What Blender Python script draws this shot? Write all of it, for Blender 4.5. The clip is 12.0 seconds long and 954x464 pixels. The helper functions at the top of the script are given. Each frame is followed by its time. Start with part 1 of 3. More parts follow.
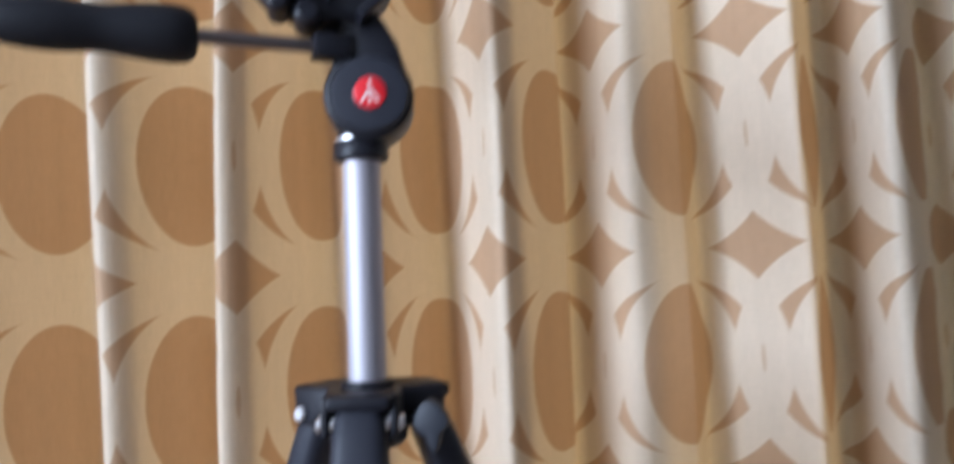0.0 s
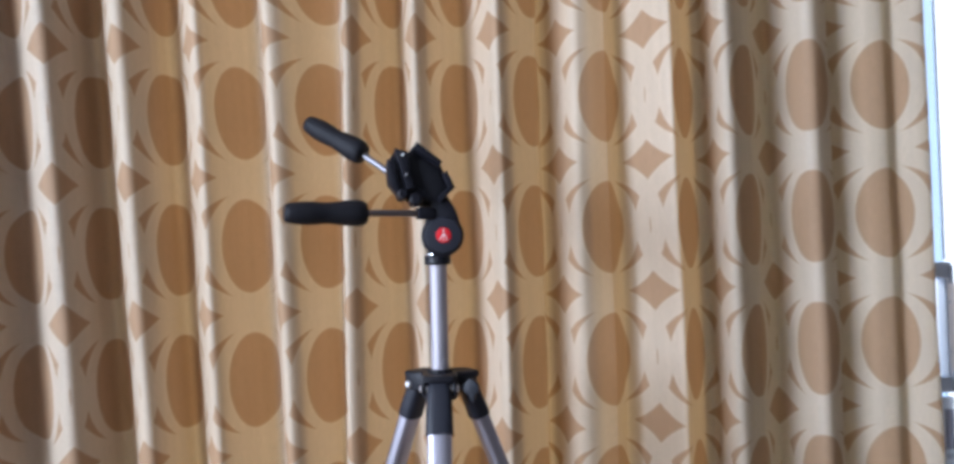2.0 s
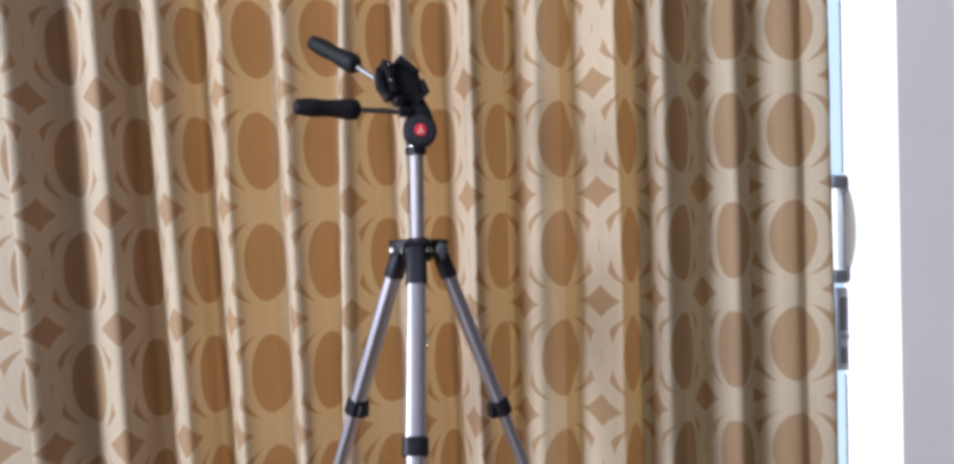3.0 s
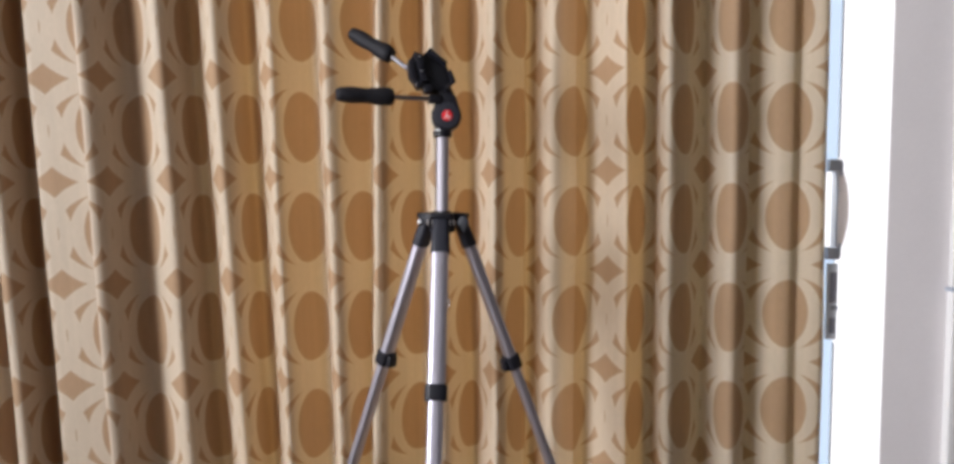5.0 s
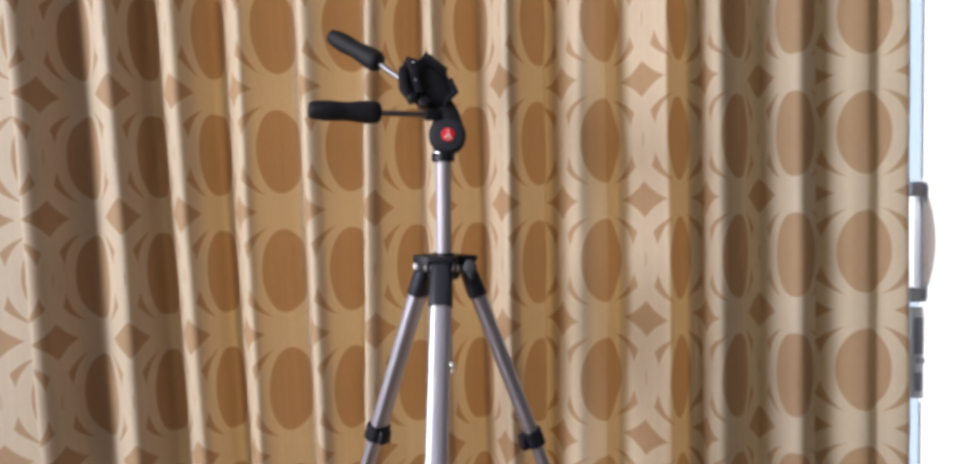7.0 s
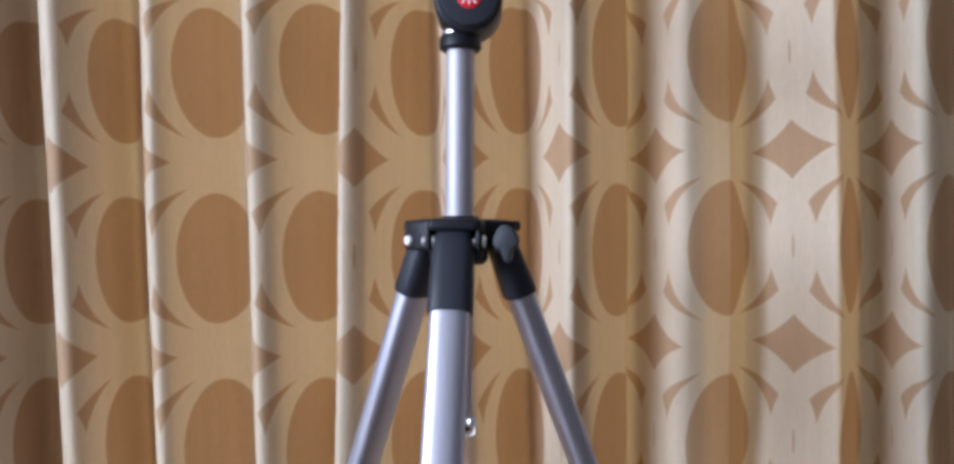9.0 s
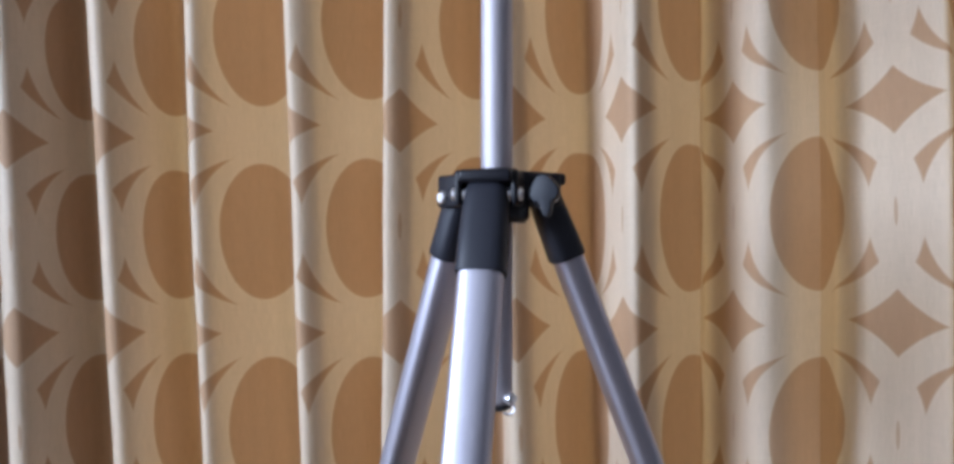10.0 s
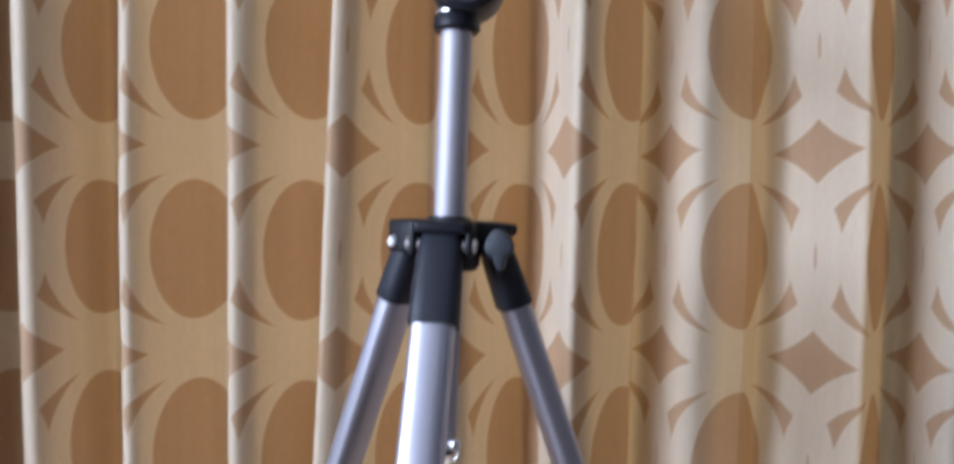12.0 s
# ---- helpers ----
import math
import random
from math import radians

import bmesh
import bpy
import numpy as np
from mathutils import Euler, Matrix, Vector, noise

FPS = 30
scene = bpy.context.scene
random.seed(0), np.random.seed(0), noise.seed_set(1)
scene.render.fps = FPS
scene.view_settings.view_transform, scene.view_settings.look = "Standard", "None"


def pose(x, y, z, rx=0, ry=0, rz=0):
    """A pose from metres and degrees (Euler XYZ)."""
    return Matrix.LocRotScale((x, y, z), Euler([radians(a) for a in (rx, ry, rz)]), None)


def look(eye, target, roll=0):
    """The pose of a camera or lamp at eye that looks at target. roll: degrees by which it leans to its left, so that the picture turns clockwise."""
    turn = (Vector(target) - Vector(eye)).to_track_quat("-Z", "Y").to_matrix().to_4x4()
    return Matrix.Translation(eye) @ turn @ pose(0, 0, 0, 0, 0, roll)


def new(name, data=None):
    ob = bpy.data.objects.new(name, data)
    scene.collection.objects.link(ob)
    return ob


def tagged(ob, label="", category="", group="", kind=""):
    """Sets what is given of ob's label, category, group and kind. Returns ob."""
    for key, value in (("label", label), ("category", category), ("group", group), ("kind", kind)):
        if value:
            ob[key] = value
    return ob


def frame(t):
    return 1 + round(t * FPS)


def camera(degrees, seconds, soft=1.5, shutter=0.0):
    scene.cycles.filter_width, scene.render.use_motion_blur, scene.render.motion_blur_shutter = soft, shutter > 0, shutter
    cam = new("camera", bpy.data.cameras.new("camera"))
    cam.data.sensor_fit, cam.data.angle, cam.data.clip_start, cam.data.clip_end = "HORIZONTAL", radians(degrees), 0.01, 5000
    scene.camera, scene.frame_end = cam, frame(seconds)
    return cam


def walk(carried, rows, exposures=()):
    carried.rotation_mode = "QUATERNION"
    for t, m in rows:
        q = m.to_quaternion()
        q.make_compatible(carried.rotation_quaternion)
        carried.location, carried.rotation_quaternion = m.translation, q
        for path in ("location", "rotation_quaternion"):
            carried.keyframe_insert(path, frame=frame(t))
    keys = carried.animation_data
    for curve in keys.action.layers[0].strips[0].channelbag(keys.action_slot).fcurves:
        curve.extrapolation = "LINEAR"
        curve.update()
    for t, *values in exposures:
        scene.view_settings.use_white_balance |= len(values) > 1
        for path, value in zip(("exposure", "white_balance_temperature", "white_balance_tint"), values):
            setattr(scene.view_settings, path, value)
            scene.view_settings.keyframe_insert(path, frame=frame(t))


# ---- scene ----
cam = camera(62.5, 12.0, soft=3.3, shutter=0.5)
PATH = [
    (0, (-0.022, -0.001, 1.157), (0.151, 1.988, 1.276), -2.1),
    (0.1, (-0.013, -0.015, 1.192), (0.164, 1.976, 1.253), -1.9),
    (0.3, (-0.019, -0.036, 1.213), (0.187, 1.953, 1.232), -4.1),
    (0.5, (-0.02, -0.078, 1.243), (0.198, 1.91, 1.245), -3.1),
    (1, (0.01, -0.235, 1.261), (0.185, 1.757, 1.265), -3.0),
    (1.5, (-0.036, -0.392, 1.243), (0.094, 1.602, 1.335), -1.2),
    (2, (-0.073, -0.535, 1.243), (0.073, 1.458, 1.303), -1.4),
    (2.5, (-0.04, -0.69, 1.157), (0.09, 1.305, 1.207), -1.6),
    (3, (-0.068, -0.791, 1.106), (0.111, 1.201, 1.105), -1.0),
    (3.2, (-0.105, -0.838, 1.102), (0.099, 1.151, 1.068), -1.1),
    (4.8, (-0.076, -0.956, 1.119), (0.041, 1.038, 1.007), 0.2),
    (5, (-0.062, -0.954, 1.137), (0.043, 1.04, 1.03), 0.4),
    (5.5, (-0.065, -0.923, 1.165), (0.073, 1.07, 1.07), 0.4),
    (6, (-0.093, -0.9, 1.186), (0.029, 1.094, 1.087), 0.3),
    (6.5, (-0.089, -0.816, 1.159), (0.043, 1.178, 1.089), 0.5),
    (6.7, (-0.055, -0.763, 1.16), (0.046, 1.233, 1.099), 0.2),
    (8.3, (-0.009, -0.281, 1.092), (-0.05, 1.718, 1.064), 0.1),
    (8.5, (-0.019, -0.237, 1.079), (-0.096, 1.761, 1.051), 0.4),
    (9, (-0.023, -0.15, 1.082), (-0.062, 1.85, 1.092), 0.4),
    (9.5, (0.005, -0.105, 1.067), (-0.152, 1.889, 1.082), 0.7),
    (10, (0.015, -0.079, 1.05), (-0.262, 1.902, 1.058), 0.0),
    (10.5, (0.006, -0.094, 1.037), (-0.257, 1.889, 1.019), 0.9),
    (11, (0.011, -0.087, 1.019), (-0.191, 1.902, 1.053), 0.9),
    (11.5, (-0.003, -0.096, 1.025), (-0.142, 1.899, 1.05), 0.2),
    (12, (-0.012, -0.086, 1.094), (-0.072, 1.913, 1.071), 2.3),
]
walk(cam, [(t, look(eye, target, roll)) for t, eye, target, roll in PATH],
     exposures=[(0, 0.32, 5250, 9), (0.5, 0.28, 5250, 9), (1, 0.1, 5300, 10), (2, 0.12, 5400, 11), (3, 0.06, 5900, 11), (4.8, -0.05, 6450, 13), (6.7, 0.02, 6450, 13), (8.5, 0.12, 5650, 12), (9.5, 0.12, 5250, 11), (12, 0.11, 5250, 11)])

# ---- light ----
world = bpy.data.worlds.new("sky_world")
scene.world = world
world.use_nodes = True
wn = world.node_tree.nodes
sky = wn.new("ShaderNodeTexSky")
sky.sky_type = "NISHITA"
sky.sun_disc = False
sky.sun_elevation = radians(36)
sky.sun_rotation = radians(-36)
wn["Background"].inputs["Strength"].default_value = 0.15
world.node_tree.links.new(sky.outputs["Color"], wn["Background"].inputs["Color"])


def area(name, eye, target, sx, sy, watts, colour):
    lamp = bpy.data.lights.new(name, "AREA")
    lamp.shape, lamp.size, lamp.size_y, lamp.energy, lamp.color = "RECTANGLE", sx, sy, watts, colour
    ob = new(name, lamp)
    ob.matrix_world = look(eye, target)
    return ob


# daylight of the window in the side wall
area("window_daylight", (-3.26, -1.7, 1.8), (-1.0, -1.7, 1.8), 1.95, 1.3, 245, (0.96, 0.975, 1.0))
# the sun outside, behind the curtain and to its far side
sun = bpy.data.lights.new("sun", "SUN")
sun.energy, sun.angle, sun.color = 4.3, radians(10), (1.0, 0.93, 0.82)
new("sun", sun).matrix_world = look((-4.0, 5.5, 4.6), (0, 0, 0))


# ---- materials ----
def principled(name, colour, rough=0.5, metal=0.0, **extra):
    mat = bpy.data.materials.new(name)
    mat.use_nodes = True
    b = mat.node_tree.nodes["Principled BSDF"]
    b.inputs["Base Color"].default_value = (*colour, 1)
    b.inputs["Roughness"].default_value = rough
    b.inputs["Metallic"].default_value = metal
    return mat


def relief(mat, scale, strength, distance=0.001, detail=4.0, vary=0.0, spread=0.0, stretch=(1, 1, 1)):
    """Noise relief, and colour and gloss that vary with it, in object metres."""
    nt = mat.node_tree
    b = nt.nodes["Principled BSDF"]
    co = nt.nodes.new("ShaderNodeTexCoord")
    mp = nt.nodes.new("ShaderNodeMapping")
    mp.inputs["Scale"].default_value = stretch
    nz = nt.nodes.new("ShaderNodeTexNoise")
    nz.inputs["Scale"].default_value = scale
    nz.inputs["Detail"].default_value = detail
    bp = nt.nodes.new("ShaderNodeBump")
    bp.inputs["Strength"].default_value = strength
    bp.inputs["Distance"].default_value = distance
    nt.links.new(co.outputs["Object"], mp.inputs["Vector"])
    nt.links.new(mp.outputs["Vector"], nz.inputs["Vector"])
    nt.links.new(nz.outputs["Fac"], bp.inputs["Height"])
    nt.links.new(bp.outputs["Normal"], b.inputs["Normal"])
    if vary:
        big = nt.nodes.new("ShaderNodeTexNoise")
        big.inputs["Scale"].default_value = scale * 0.07
        big.inputs["Detail"].default_value = 5
        nt.links.new(mp.outputs["Vector"], big.inputs["Vector"])
        both = nt.nodes.new("ShaderNodeMath")
        both.operation = "ADD"
        nt.links.new(nz.outputs["Fac"], both.inputs[0])
        nt.links.new(big.outputs["Fac"], both.inputs[1])
        rm = nt.nodes.new("ShaderNodeMapRange")
        rm.inputs["From Min"].default_value, rm.inputs["From Max"].default_value = 0.6, 1.4
        rm.inputs["To Min"].default_value, rm.inputs["To Max"].default_value = 1 - vary, 1 + vary
        nt.links.new(both.outputs[0], rm.inputs["Value"])
        hs = nt.nodes.new("ShaderNodeHueSaturation")
        hs.inputs["Color"].default_value = b.inputs["Base Color"].default_value
        nt.links.new(rm.outputs[0], hs.inputs["Value"])
        nt.links.new(hs.outputs["Color"], b.inputs["Base Color"])
    if spread:
        rr = nt.nodes.new("ShaderNodeMapRange")
        r0 = b.inputs["Roughness"].default_value
        rr.inputs["From Min"].default_value, rr.inputs["From Max"].default_value = 0.3, 0.7
        rr.inputs["To Min"].default_value, rr.inputs["To Max"].default_value = r0 - spread, r0 + spread
        nt.links.new(nz.outputs["Fac"], rr.inputs["Value"])
        nt.links.new(rr.outputs[0], b.inputs["Roughness"])
    return mat


PERIOD_V = 0.2135  # height of one repeat of the curtain's pattern
PERIOD_U = 0.2135  # its width


def curtain_cloth():
    """Woven lattice of ovals, four-pointed stars and crescents, satin bands on a matt brown ground; UV in metres of cloth."""
    mat = bpy.data.materials.new("curtain_cloth")
    mat.use_nodes = True
    nt = mat.node_tree
    b = nt.nodes["Principled BSDF"]

    def m(op, a, c=None, d=None):
        n = nt.nodes.new("ShaderNodeMath")
        n.operation = op
        for i, v in enumerate((a, c, d)):
            if v is None:
                continue
            if isinstance(v, (int, float)):
                n.inputs[i].default_value = v
            else:
                nt.links.new(v, n.inputs[i])
        return n.outputs[0]

    def step(a, edge, soft):
        """1 where a is under edge."""
        n = nt.nodes.new("ShaderNodeMapRange")
        n.interpolation_type = "SMOOTHSTEP"
        nt.links.new(a, n.inputs["Value"])
        n.inputs["From Min"].default_value, n.inputs["From Max"].default_value = edge - soft, edge + soft
        n.inputs["To Min"].default_value, n.inputs["To Max"].default_value = 1, 0
        return n.outputs[0]

    uv = nt.nodes.new("ShaderNodeUVMap")
    uv.uv_map = "cloth"
    sep = nt.nodes.new("ShaderNodeSeparateXYZ")
    nt.links.new(uv.outputs["UV"], sep.inputs[0])
    ratio = PERIOD_U / PERIOD_V
    u, v = m("DIVIDE", sep.outputs["X"], PERIOD_U), m("DIVIDE", sep.outputs["Y"], PERIOD_V)
    # distance to the nearest oval's centre, in heights of a repeat; stars sit at whole numbers, ovals at halves
    fx = m("MULTIPLY", m("SUBTRACT", m("FRACT", u), 0.5), ratio)
    fy = m("SUBTRACT", m("FRACT", v), 0.5)
    ax, ay = m("ABSOLUTE", fx), m("ABSOLUTE", fy)
    def ellipse(a, c):
        p, q = m("DIVIDE", ax, a), m("DIVIDE", ay, c)
        return m("SQRT", m("ADD", m("MULTIPLY", p, p), m("MULTIPLY", q, q)))

    oval = step(ellipse(0.246, 0.350), 1.0, 0.014)
    star = m("SUBTRACT", 1.0, step(ellipse(0.647, 0.546), 1.0, 0.008))
    # fins in the gap between an oval's two rings, cut off by the outer ring of the next oval
    nx, ny = m("DIVIDE", m("SUBTRACT", ratio, ax), 0.647), m("DIVIDE", ay, 0.546)
    beside = m("SUBTRACT", 1.0, step(m("SQRT", m("ADD", m("MULTIPLY", nx, nx), m("MULTIPLY", ny, ny))), 1.0, 0.01))
    cres = m("MULTIPLY", m("MULTIPLY", m("SUBTRACT", 1.0, step(ellipse(0.382, 0.405), 1.0, 0.014)), step(ellipse(0.507, 0.387), 1.0, 0.014)), beside)
    # a short upright dash where two rings meet
    dx, dy = m("DIVIDE", m("SUBTRACT", 0.5 * ratio, ax), 0.010), m("DIVIDE", ay, 0.065)
    dash = step(m("ADD", m("MULTIPLY", dx, dx), m("MULTIPLY", dy, dy)), 1.0, 0.3)
    ground = m("MAXIMUM", m("MAXIMUM", oval, star), m("MAXIMUM", cres, m("MULTIPLY", dash, 0.7)))

    # slubs of the weave: fine across, long down
    def weave(su, sv, det):
        mp = nt.nodes.new("ShaderNodeMapping")
        mp.inputs["Scale"].default_value = (su, sv, 1)
        nz = nt.nodes.new("ShaderNodeTexNoise")
        nz.inputs["Scale"].default_value = 1
        nz.inputs["Detail"].default_value = det
        nt.links.new(uv.outputs["UV"], mp.inputs["Vector"])
        nt.links.new(mp.outputs["Vector"], nz.inputs["Vector"])
        return nz.outputs["Fac"]

    slub = weave(900, 60, 3)
    across = weave(40, 1200, 2)
    soil = weave(9, 5, 4)
    streak = weave(75, 2.5, 3)
    mix = nt.nodes.new("ShaderNodeMix")
    mix.data_type = "RGBA"
    mix.inputs["A"].default_value = (*BAND, 1)
    mix.inputs["B"].default_value = (*GROUND, 1)
    nt.links.new(ground, mix.inputs["Factor"])
    tone = m("ADD", m("ADD", m("MULTIPLY", slub, 0.30), m("MULTIPLY", across, 0.16)), m("ADD", m("MULTIPLY", soil, 0.16), m("MULTIPLY", streak, 0.20)))
    hs = nt.nodes.new("ShaderNodeHueSaturation")
    nt.links.new(mix.outputs["Result"], hs.inputs["Color"])
    nt.links.new(m("ADD", tone, 0.60), hs.inputs["Value"])
    nt.links.new(hs.outputs["Color"], b.inputs["Base Color"])
    rough = nt.nodes.new("ShaderNodeMapRange")
    rough.inputs["To Min"].default_value, rough.inputs["To Max"].default_value = 0.5, 0.72
    nt.links.new(ground, rough.inputs["Value"])
    nt.links.new(rough.outputs[0], b.inputs["Roughness"])
    b.inputs["Specular IOR Level"].default_value = 0.3
    bump = nt.nodes.new("ShaderNodeBump")
    bump.inputs["Strength"].default_value = 0.25
    bump.inputs["Distance"].default_value = 0.0006
    nt.links.new(m("ADD", m("ADD", slub, across), m("MULTIPLY", ground, -0.8)), bump.inputs["Height"])
    nt.links.new(bump.outputs["Normal"], b.inputs["Normal"])
    tl = nt.nodes.new("ShaderNodeBsdfTranslucent")
    deep = nt.nodes.new("ShaderNodeMix")
    deep.data_type, deep.blend_type = "RGBA", "MULTIPLY"
    deep.inputs["Factor"].default_value = 1
    deep.inputs["B"].default_value = (1.0, 0.73, 0.34, 1)
    nt.links.new(hs.outputs["Color"], deep.inputs["A"])
    nt.links.new(deep.outputs["Result"], tl.inputs["Color"])
    ms = nt.nodes.new("ShaderNodeMixShader")
    ms.inputs[0].default_value = 0.22
    nt.links.new(b.outputs[0], ms.inputs[1])
    nt.links.new(tl.outputs[0], ms.inputs[2])
    nt.links.new(ms.outputs[0], nt.nodes["Material Output"].inputs["Surface"])
    return mat


BAND = (0.575, 0.485, 0.375)
GROUND = (0.405, 0.268, 0.162)
CLOTH = curtain_cloth()
PLASTER = relief(principled("wall_paint", (0.72, 0.685, 0.69), 0.75), 140, 0.2, 0.001, vary=0.03)
# for the unseen walls: kept dark so little light bounces into the folds
DARKENED_PLASTER = relief(principled("darkened_wall_paint", (0.15, 0.14, 0.135), 0.8), 140, 0.2, 0.001, vary=0.03)
# ceiling and floor are unseen too, their colours lowered to weaken the bounce
CEILING_PAINT = relief(principled("ceiling_paint", (0.45, 0.44, 0.43), 0.8), 120, 0.2)
FLOOR_TILE = relief(principled("brown_floor_stone", (0.15, 0.115, 0.085), 0.35), 30, 0.05, vary=0.08)
RUBBER = relief(principled("black_rubber_foam", (0.010, 0.010, 0.014), 0.65), 1400, 0.35, 0.0004, spread=0.08)
PLASTIC = relief(principled("black_plastic", (0.010, 0.010, 0.015), 0.45), 2200, 0.25, 0.0002, spread=0.08)
DARK_GREY = relief(principled("charcoal_plastic", (0.021, 0.022, 0.031), 0.5), 1500, 0.2, 0.0002, spread=0.06)
ALU = relief(principled("satin_aluminium", (0.48, 0.465, 0.53), 0.48, 1.0), 500, 0.02, 0.0001, spread=0.02, stretch=(1, 1, 0.03))
COLUMN_ALU = relief(principled("matt_aluminium", (0.49, 0.465, 0.50), 0.68, 1.0), 500, 0.02, 0.0001, spread=0.02, stretch=(1, 1, 0.03))
STEEL = relief(principled("bright_steel", (0.82, 0.82, 0.85), 0.4, 1.0), 600, 0.03, 0.0001, spread=0.04)
for dull in (RUBBER, PLASTIC, DARK_GREY):
    dull.node_tree.nodes["Principled BSDF"].inputs["Specular IOR Level"].default_value = 0.3
RED = principled("red_enamel", (0.62, 0.012, 0.02), 0.3)
PALE = principled("pale_print", (0.8, 0.62, 0.6), 0.4)
GLASS = principled("blue_tinted_glass", (0.60, 0.74, 0.91), 0.0)
GLASS.node_tree.nodes["Principled BSDF"].inputs["Transmission Weight"].default_value = 1.0
WHITE_PLASTIC = relief(principled("white_plastic", (0.88, 0.84, 0.84), 0.4), 300, 0.05, 0.0003)
DOOR_GREY = relief(principled("grey_metal", (0.46, 0.51, 0.60), 0.45, 0.2), 400, 0.1, 0.0003)
DOOR_MID = relief(principled("mid_grey_metal", (0.66, 0.73, 0.82), 0.45, 0.1), 400, 0.1, 0.0003)
DOOR_DARK = principled("dark_slot", (0.24, 0.26, 0.34), 0.5)
TRIM_PAINT = relief(principled("white_gloss_paint", (0.8, 0.79, 0.78), 0.4), 60, 0.08, vary=0.02)
KNOB = relief(principled("slate_plastic", (0.014, 0.016, 0.024), 0.6), 1500, 0.2, 0.0002, spread=0.06)
ROD_METAL = relief(principled("grey_rod_metal", (0.30, 0.27, 0.28), 0.32, 1.0), 600, 0.04, 0.0002, spread=0.04)
STEEL_ROD = relief(principled("satin_rod_metal", (0.26, 0.255, 0.28), 0.5, 1.0), 600, 0.04, 0.0002, spread=0.04)
DOOR_ALU = relief(principled("pale_blue_coated_aluminium", (0.46, 0.62, 0.82), 0.4), 300, 0.05, 0.0003, vary=0.03, spread=0.05)


# ---- mesh helpers ----
def part(name, bm, material, parent=None, label="", smooth=True):
    me = bpy.data.meshes.new(name)
    bmesh.ops.recalc_face_normals(bm, faces=bm.faces)
    bm.to_mesh(me)
    bm.free()
    me.materials.append(material)
    if smooth:
        for p in me.polygons:
            p.use_smooth = True
        me.set_sharp_from_angle(angle=radians(38))
    ob = new(name, me)
    ob.parent = parent
    if label:
        tagged(ob, label)
    return ob


def box(lo, hi, bevel=0.0, seg=2):
    bm = bmesh.new()
    bmesh.ops.create_cube(bm, size=1)
    for v in bm.verts:
        v.co = Vector([lo[i] + (v.co[i] + 0.5) * (hi[i] - lo[i]) for i in range(3)])
    if bevel:
        bmesh.ops.bevel(bm, geom=bm.edges[:], offset=bevel, segments=seg, affect="EDGES", profile=0.5)
    return bm


def lathe(profile, n=28, bm=None, m=None):
    """A turned solid round z from (radius, height) pairs."""
    bm = bm or bmesh.new()
    m = m or Matrix()
    rings = []
    for r, z in profile:
        if r < 1e-6:
            rings.append([bm.verts.new(m @ Vector((0, 0, z)))])
        else:
            rings.append([bm.verts.new(m @ Vector((r * math.cos(2 * math.pi * i / n), r * math.sin(2 * math.pi * i / n), z))) for i in range(n)])
    for a, c in zip(rings, rings[1:]):
        for i in range(n):
            j = (i + 1) % n
            q = [a[i % len(a)], a[j % len(a)], c[j % len(c)], c[i % len(c)]]
            q = list(dict.fromkeys(q))
            if len(q) > 2:
                bm.faces.new(q)
    return bm


def along(p, q):
    """A frame whose z runs from p to q, with its origin at p."""
    d = Vector(q) - Vector(p)
    return Matrix.Translation(p) @ d.to_track_quat("Z", "Y").to_matrix().to_4x4()


def rod(p, q, r, n=24, edge=0.001):
    h = (Vector(q) - Vector(p)).length
    return lathe([(0, 0), (r - edge, 0), (r, edge), (r, h - edge), (r - edge, h), (0, h)], n, None, along(p, q))


def prism(outline, lo, hi, bevel=0.0, m=None):
    """An outline in x, z pulled from y = lo to y = hi."""
    bm = bmesh.new()
    f = bm.faces.new([bm.verts.new((x, lo, z)) for x, z in outline])
    r = bmesh.ops.extrude_face_region(bm, geom=[f])
    for v in r["geom"]:
        if isinstance(v, bmesh.types.BMVert):
            v.co.y = hi
    if bevel:
        es = [e for e in bm.edges if len({round(v.co.y, 5) for v in e.verts}) == 1]
        bmesh.ops.bevel(bm, geom=es, offset=bevel, segments=2, affect="EDGES", profile=0.5)
    if m:
        bm.transform(m)
    return bm


def plan(outline, lo, hi, bevel=0.0):
    """An outline in x, y pulled from z = lo to z = hi."""
    bm = bmesh.new()
    f = bm.faces.new([bm.verts.new((x, y, lo)) for x, y in outline])
    top = bmesh.ops.extrude_face_region(bm, geom=[f])
    for v in top["geom"]:
        if isinstance(v, bmesh.types.BMVert):
            v.co.z = hi
    if bevel:
        es = [e for e in bm.edges if abs(e.verts[0].co.z - e.verts[1].co.z) > 0.01]
        bmesh.ops.bevel(bm, geom=es, offset=bevel, segments=3, affect="EDGES", profile=0.5)
    return bm


def join(*bms):
    out = bms[0]
    for b in bms[1:]:
        me = bpy.data.meshes.new("tmp")
        b.to_mesh(me)
        b.free()
        out.from_mesh(me)
        bpy.data.meshes.remove(me)
    return out


